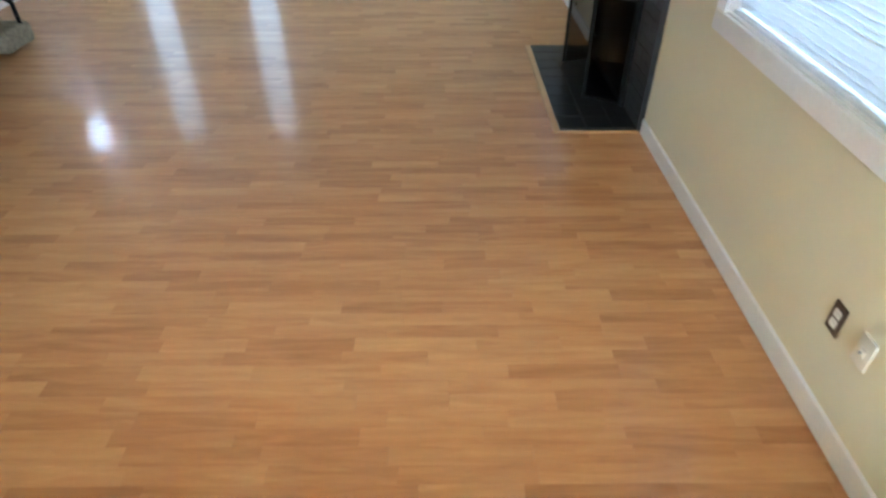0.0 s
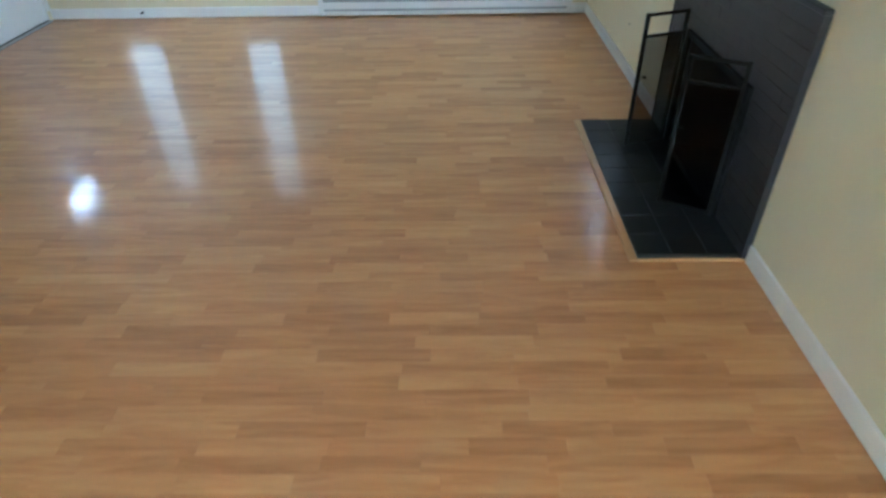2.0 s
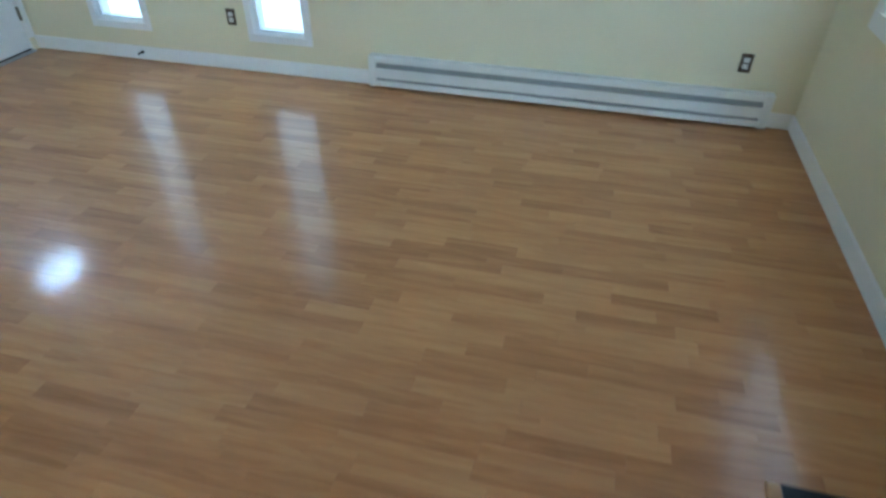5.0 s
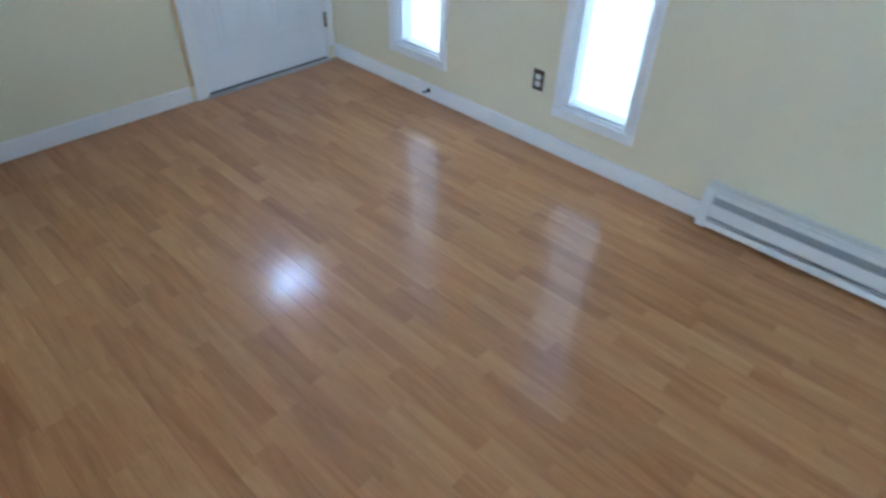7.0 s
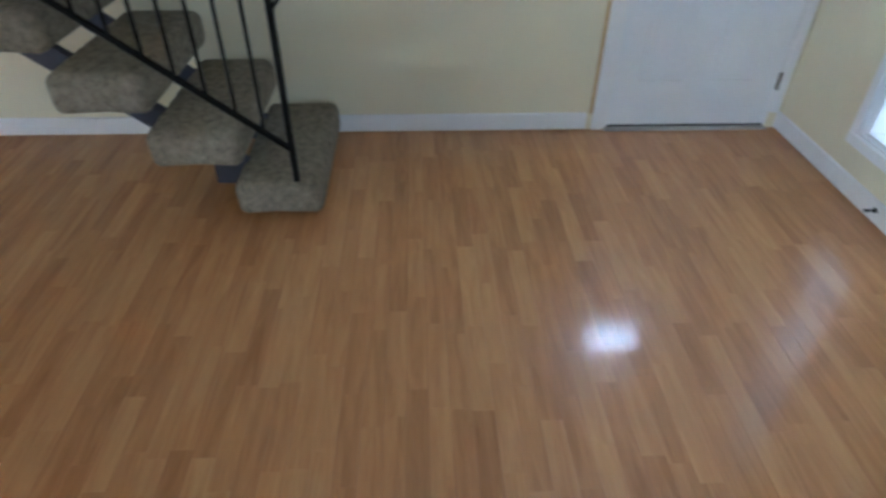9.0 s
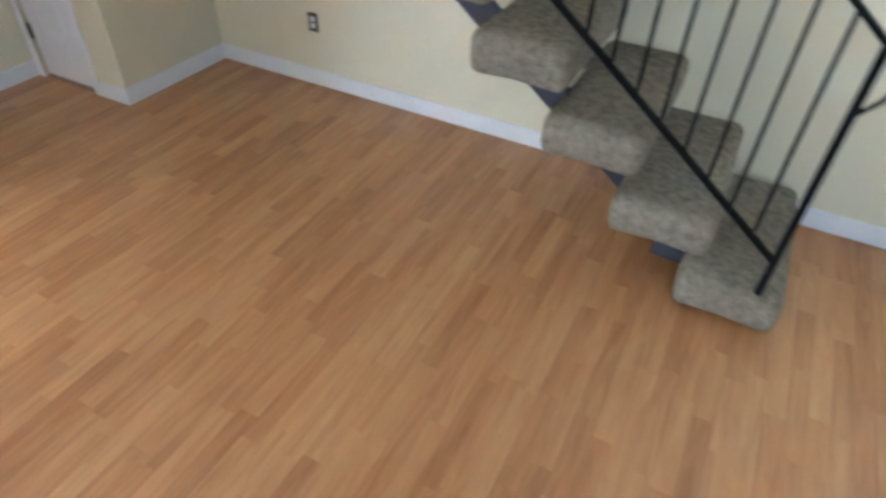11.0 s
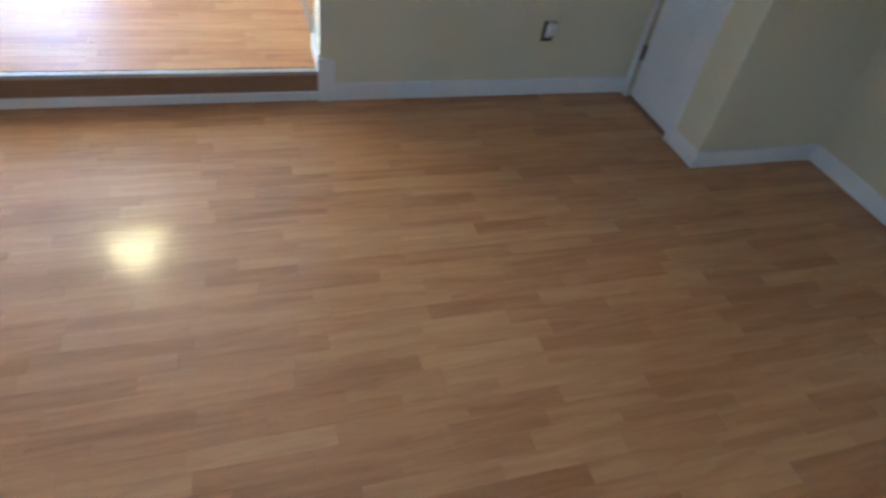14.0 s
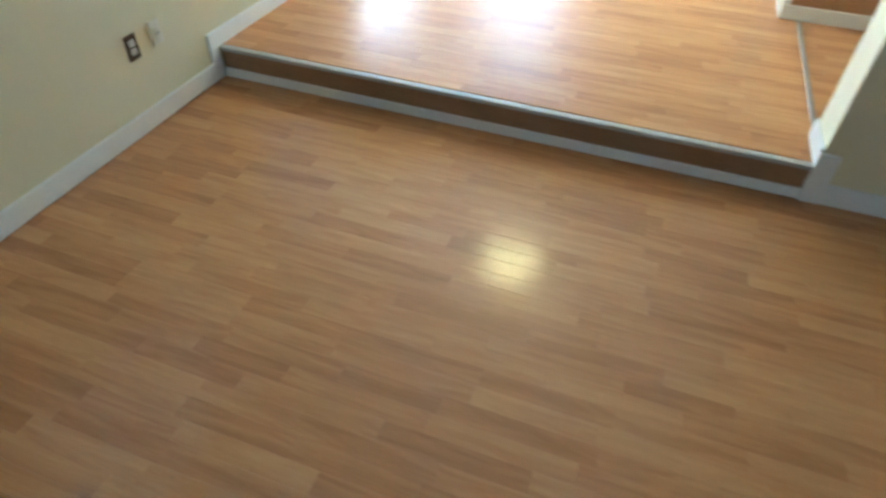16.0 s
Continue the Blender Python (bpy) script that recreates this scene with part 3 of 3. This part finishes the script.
part("damper_lip", boxed(0.16, 0.185, FIRE[0] + 0.12, FIRE[1] - 0.12, 0.60, 0.625, 0.004), M_SOOT, fp, "sooty iron damper lip")


# folding glass doors of the fire, swung out at the far side
def fire_leaf(name, p, q, label):
    """A framed leaf standing between two floor points."""
    d = Vector((q[0] - p[0], q[1] - p[1], 0))
    m = Matrix.Translation((p[0], p[1], 0.017)) @ Matrix.Rotation(math.atan2(d.y, d.x), 4, "Z")
    s = thing(name, m, label, "fire door", "fire doors")
    w, h = d.length, 0.815
    for a, b in (((0, 0, 0), (0, 0, h)), ((w, 0, 0), (w, 0, h))):
        part("stile", bar(bmesh.new(), a, b, 0.020, 0.020), M_IRON, s)
    for z in (0.012, h - 0.13, h - 0.01):
        part("crossbar", bar(bmesh.new(), (0.01, 0, z), (w - 0.01, 0, z), 0.016, 0.016), M_IRON, s)
    part("glass", boxed(0.008, w - 0.008, -0.002, 0.002, 0.02, h - 0.138), M_SMOKED, s, "smoked glass pane")
    part("knob", cyl(bmesh.new(), (w * 0.12, -0.008, h * 0.55), (w * 0.12, -0.030, h * 0.55), 0.009, 14), M_IRON, s)
    return s


fire_leaf("fire_door", (-0.305, 3.87), (-0.055, 3.955), "black iron framed smoked glass fire door, swung open")
fire_leaf("fire_door", (-0.280, 3.19), (-0.055, 3.065), "black iron framed smoked glass fire door, swung open")

# ---- hearth ----
hearth = thing("hearth", pose(0, 0, 0), "black slate tile hearth edged with light oak strip", "hearth")
HX, HY0, HY1 = -0.522, 2.706, 4.262
part("bed", boxed(HX, -0.001, HY0 - 0.03, HY1, 0.0005, 0.0105), M_GROUT, hearth, "grey grout bed")
part("oak_edge", boxed(HX - 0.044, HX - 0.001, HY0 - 0.045, HY1 + 0.002, 0.0005, 0.016, 0.004), M_OAK, hearth, "light oak edging strip")
part("oak_edge", boxed(HX, -0.016, HY0 - 0.045, HY0 - 0.031, 0.0005, 0.016, 0.003), M_OAK, hearth, "light oak edging strip")
part("front_edge", boxed(HX, -0.016, HY0 - 0.030, HY0 - 0.004, 0.0106, 0.017, 0.002), M_GROUT, hearth, "dull grey tile edge strip")
tw, tl = (-0.001 - HX) / 3, (HY1 - HY0) / 9
tile_me = mesh_of("tile", boxed(0.002, tw - 0.002, 0.002, tl - 0.002, 0.0107, 0.0165, 0.0012), M_SLATE)
for i in range(3):
    for j in range(9):
        t = new("tile", tile_me)
        t.parent = hearth
        t.location = (HX + i * tw, HY0 + j * tl, random.uniform(-0.0003, 0.0003))

# ---- baseboard heater ----
HX0, HX1 = -2.795, -0.165
heater = thing("baseboard_heater", pose((HX0 + HX1) / 2, NY, 0), "long white enamel baseboard heater under the north wall", "heater")
L = (HX1 - HX0) / 2
part("back_plate", boxed(-L, L, -0.012, -0.001, 0.02, 0.235, 0.002), M_HEATER, heater)
part("top_cover", boxed(-L + 0.03, L - 0.03, -0.068, -0.012, 0.222, 0.234, 0.004), M_HEATER, heater)
part("top_lip", boxed(-L + 0.03, L - 0.03, -0.070, -0.060, 0.190, 0.221, 0.003), M_HEATER, heater)
part("front_panel", boxed(-L + 0.03, L - 0.03, -0.074, -0.066, 0.084, 0.154, 0.003), M_HEATER, heater)
part("lower_panel", boxed(-L + 0.03, L - 0.03, -0.073, -0.058, 0.024, 0.062, 0.003), M_HEATER, heater)
part("fin_bank", boxed(-L + 0.05, L - 0.05, -0.054, -0.014, 0.06, 0.188, 0.002), M_FIN, heater, "dark grey heating fins")
for s in (-1, 1):
    a, b = sorted((s * L, s * (L - 0.048)))
    part("end_cap", boxed(a, b, -0.078, -0.0125, 0.018, 0.237, 0.003, 1), M_HEATER, heater)


# ---- wall plates ----
def outlet(x, y, z, rz, label):
    o = thing("wall_outlet", pose(x, y, z, 0, 0, rz), label, "outlet", "wall outlets")
    part("plate", boxed(-0.035, 0.035, -0.006, -0.0005, -0.0575, 0.0575, 0.003, 2), M_BROWN, o, "dark brown cover plate")
    for s in (-1, 1):
        bm = boxed(-0.0165, 0.0165, -0.009, -0.0055, s * 0.0195 - 0.0145, s * 0.0195 + 0.0145, 0.004, 2)
        r = part("receptacle", bm, M_PLASTIC, o, "white receptacle")
        for dx_ in (-0.006, 0.006):
            part("slot", boxed(dx_ - 0.001, dx_ + 0.001, -0.0094, -0.0088, s * 0.0195 - 0.001, s * 0.0195 + 0.007), M_SLOT, r)
    part("screw", cyl(bmesh.new(), (0, -0.0055, 0), (0, -0.0072, 0), 0.003, 10), M_HINGE, o)
    return o


outlet(-3.845, NY, 0.392, 0, "brown plate outlet with white sockets between the windows")
outlet(-0.376, NY, 0.398, 0, "brown plate outlet with white sockets above the heater end")
outlet(0, 0.556, 0.40, -90, "brown plate outlet with white sockets near the step")
outlet(WX, 1.595, 0.407, 90, "brown plate outlet with white sockets under the stairs")
plug = outlet(-4.241, 0, 0.391, 180, "brown plate outlet with a white plug-in adapter")
bm = boxed(-0.027, 0.027, -0.048, -0.010, -0.010, 0.062, 0.010, 3)
ad = tagged(part("plug_in_adapter", bm, M_PLASTIC), "white plastic plug-in adapter on the outlet", "adapter")
ad.matrix_world = pose(-4.250, 0, 0.391, 0, 0, 180)

jack = thing("cable_jack", pose(0, 0.398, 0.410, 0, 0, -90), "white surface-mounted cable jack beside the outlet", "jack")
part("plate", boxed(-0.035, 0.035, -0.010, -0.0005, -0.0575, 0.0575, 0.004, 2), M_PAPER, jack)
bm = boxed(-0.013, 0.013, -0.016, -0.0101, -0.014, 0.014, 0.002)
part("socket", bm, M_PAPER, jack)
part("connector", cyl(bmesh.new(), (0, -0.015, 0), (0, -0.024, 0), 0.004, 12), M_FIN, jack, "grey metal connector")

stop = thing("door_stop", pose(-4.667, NY - 0.015, 0.066), "small dark door stop on the baseboard", "door stop")
part("base", cyl(bmesh.new(), (0, -0.0005, 0), (0, -0.008, 0), 0.013, 14), M_IRON, stop)
part("rod", cyl(bmesh.new(), (0, -0.008, 0), (0, -0.042, 0), 0.005, 12), M_IRON, stop)
part("tip", cyl(bmesh.new(), (0, -0.040, 0), (0, -0.054, 0), 0.009, 14, 0.007), M_SLOT, stop)

nail = thing("wall_screw", pose(0, 5.264, 0.369), "small dark screw in the cream wall", "screw")
part("head", cyl(bmesh.new(), (-0.004, 0, 0), (-0.009, 0, 0), 0.006, 12), M_HINGE, nail)
part("shank", cyl(bmesh.new(), (0.01, 0, 0), (-0.004, 0, 0), 0.0025, 10), M_HINGE, nail)

# ---- stairs ----
stairs = thing("staircase", pose(0, 0, 0), "open staircase with thick grey-brown carpeted treads", "staircase")
RISE, RUN, TX0, TX1 = 0.250, 0.320, WX + 0.03, -4.735
TREADS, TOP = 11, 0.212


def tread_mesh(seed):
    bm = bmesh.new()
    w, d, h = (TX1 - TX0) / 2, 0.195, 0.089
    bmesh.ops.create_cube(bm, size=2)
    bmesh.ops.scale(bm, vec=(w, d, h), verts=bm.verts)
    bmesh.ops.bevel(bm, geom=bm.edges[:], offset=0.05, segments=5, affect="EDGES", profile=0.5)
    bmesh.ops.subdivide_edges(bm, edges=[e for e in bm.edges if e.calc_length() > 0.12], cuts=14, use_grid_fill=True)
    for v in bm.verts:
        n = noise.noise(Vector(v.co) * 17 + Vector((seed * 7.1, 0, 0))) * 0.0035 + noise.noise(Vector(v.co) * 60) * 0.0015
        v.co += v.co.normalized() * n
        if v.co.z < 0:
            v.co.z += 0.012 * (1 - abs(v.co.y) / d)
    return bm


shapes = [mesh_of("tread", tread_mesh(i), M_CARPET, True) for i in range(3)]
for k in range(TREADS):
    t = new("tread", shapes[k % 3])
    t.parent = stairs
    t.location = ((TX0 + TX1) / 2, 4.185 - RUN * k, TOP + RISE * k - 0.089)
for x in (-4.965, -5.42):
    bm = bmesh.new()
    yk, zk = 4.185 - RUN * (TREADS - 0.5), TOP - 0.148 + RISE * (TREADS - 0.5)
    prof = [(4.27, 0.004), (4.02, 0.090), (3.86, 0.098), (3.86, 0.206), (yk, zk - 0.11), (yk, zk - 0.01), (4.27, 0.022)]
    f = bm.faces.new([bm.verts.new((x - 0.025, y, z)) for y, z in prof])
    e = bmesh.ops.extrude_face_region(bm, geom=[f])
    bmesh.ops.translate(bm, vec=(0.05, 0, 0), verts=[v for v in e["geom"] if isinstance(v, bmesh.types.BMVert)])
    part("stringer", bm, M_STEEL, stairs, "slate-blue painted steel stringer")

# stair railing
rail = thing("stair_railing", pose(-4.768, 4.275, TOP - 0.005), "black iron stair railing on the carpeted treads", "railing")
SL = RISE / RUN
NLEN = 2.95


def railpt(d, z):
    return (0, -d, z + d * SL)


part("newel", bar(bmesh.new(), (0, 0, 0), (0, 0, 0.95), 0.026, 0.026), M_IRON, rail)
part("bottom_rail", bar(bmesh.new(), railpt(0, 0.158), railpt(NLEN, 0.158), 0.028, 0.020), M_IRON, rail)
part("handrail", bar(bmesh.new(), railpt(-0.01, 0.955), railpt(NLEN, 0.955), 0.040, 0.016), M_IRON, rail)
d = 0.103
while d < NLEN:
    part("baluster", bar(bmesh.new(), railpt(d, 0.158), railpt(d, 0.955), 0.013, 0.013), M_IRON, rail)
    d += 0.103
curl = bpy.data.curves.new("scroll", "CURVE")
curl.dimensions, curl.bevel_depth, curl.bevel_resolution = "3D", 0.008, 2
sp = curl.splines.new("POLY")
pts = [(0, 0.0, 0.955), (0, 0.03, 0.948), (0, 0.062, 0.925), (0, 0.078, 0.885), (0, 0.072, 0.84), (0, 0.052, 0.80), (0, 0.028, 0.77), (0, 0.006, 0.745)]
sp.points.add(len(pts) - 1)
for pnt, co in zip(sp.points, pts):
    pnt.co = (*co, 1)
curl.materials.append(M_IRON)
tmp = new("scroll_curve", curl)
me = bpy.data.meshes.new_from_object(tmp.evaluated_get(bpy.context.evaluated_depsgraph_get()))
bpy.data.objects.remove(tmp)
me.materials.clear()
me.materials.append(M_IRON)
sc = new("scroll", me)
sc.parent = rail
# ---- raised room: lamp, kitchen peninsula, floor strip ----
lamp = thing("ceiling_lamp", pose(-1.43, -1.86, CEIL), "warm lit three-shade ceiling lamp in the raised room", "lamp")
bm = bmesh.new()
cyl(bm, (0, 0, -0.001), (0, 0, -0.03), 0.16, 32)
part("ceiling_plate", bm, M_NOSE, lamp)
for k in range(3):
    a = radians(100 + 120 * k)
    cx_, cy_ = 0.17 * math.cos(a), 0.17 * math.sin(a)
    part("arm", bar(bmesh.new(), (0.06 * math.cos(a), 0.06 * math.sin(a), -0.022), (cx_, cy_, -0.05), 0.016, 0.016), M_NOSE, lamp)
    bm = bmesh.new()
    bmesh.ops.create_uvsphere(bm, u_segments=28, v_segments=16, radius=0.092)
    bmesh.ops.scale(bm, vec=(1, 1, 0.85), verts=bm.verts)
    bmesh.ops.translate(bm, vec=(cx_, cy_, -0.120), verts=bm.verts)
    part("shade", bm, M_LAMP, lamp, "glowing warm glass shade", True)

pen = thing("kitchen_peninsula", pose(0, 0, STEP), "brown wood panelled kitchen peninsula with white base", "cabinet")
part("panel", boxed(-4.9, -2.93, -2.25, -1.655, 0.0, 0.88), M_BROWNPANEL, pen)
part("base_trim", boxed(-4.9, -2.885, -1.654, -1.638, 0.001, 0.085, 0.003), M_WHITE, pen, "white painted base trim")
part("corner_post", boxed(-2.929, -2.885, -2.25, -1.655, 0.0, 0.88, 0.004), M_WHITE, pen, "white painted end panel")
part("worktop", boxed(-4.9, -2.86, -2.29, -1.62, 0.881, 0.92, 0.006), M_PLASTIC, pen)
tagged(part("floor_strip", boxed(-3.018, -2.990, -1.637, -0.27, STEP + 0.0005, STEP + 0.007, 0.003), M_GREYSTRIP),
       "grey metal transition strip between the two floors", "transition strip", kind="structure")

# ---- floor strips, last ----
SW, GAP, DEPTH = 0.0722, 0.0005, 0.0045
LENGTHS = (0.34, 0.39, 0.43, 0.46, 0.49)


def strip(bm, x0, x1, y0, y1, zt):
    c, g = 0.0003, GAP / 2
    x0, x1, y0, y1 = x0 + g, x1 - g, y0 + g, y1 - g
    lo = [bm.verts.new(p) for p in ((x0, y0, zt - DEPTH), (x1, y0, zt - DEPTH), (x1, y1, zt - DEPTH), (x0, y1, zt - DEPTH))]
    mid = [bm.verts.new(p) for p in ((x0, y0, zt - c * 0.6), (x1, y0, zt - c * 0.6), (x1, y1, zt - c * 0.6), (x0, y1, zt - c * 0.6))]
    up = [bm.verts.new(p) for p in ((x0 + c, y0 + c, zt), (x1 - c, y0 + c, zt), (x1 - c, y1 - c, zt), (x0 + c, y1 - c, zt))]
    for a, b in ((lo, mid), (mid, up)):
        for i in range(4):
            j = (i + 1) % 4
            bm.faces.new((a[i], a[j], b[j], b[i]))
    bm.faces.new(up)


def lay(x0, x1, y0, y1, zt, parent, single, piece, rest_of):
    rng = random.Random(7)
    bm, count = bmesh.new(), 0
    meshes = {}
    y = y0
    while y < y1 - 0.004:
        yt = min(y + SW, y1)
        x = x0 - rng.uniform(0.0, 0.45)
        while x < x1 - 0.003:
            l = rng.choice(LENGTHS)
            a, b = max(x, x0), min(x + l, x1)
            whole = abs((b - a) - l) < 1e-6 and abs(yt - y - SW) < 1e-6
            if whole and single[0] < a and b < single[1] and single[2] < y and yt < single[3] and count < 300:
                if l not in meshes:
                    sb = bmesh.new()
                    strip(sb, 0, l, 0, SW, 0)
                    meshes[l] = mesh_of("floor_strip", sb, piece)
                s = new("wood_strip", meshes[l])
                s.parent = parent
                s.location = (a, y, zt)
                count += 1
            elif b - a > 0.004:
                strip(bm, a, b, y, yt, zt)
            x += l
        y += SW
    rest = part("wood_strips", bm, rest_of, parent)
    tagged(rest, "orange-brown varnished wood strips", kind="stuff")
    return count


lay(WX, 0, 0.0, NY, 0.0, floor, (-3.5, -0.7, 0.6, 3.9), M_STRIP, M_STRIPS)
lay(WX, 0, SY, -0.036, STEP, floor_2, (-3.4, 0.01, -2.4, 0.0), M_STRIP_WORN, M_STRIPS_WORN)
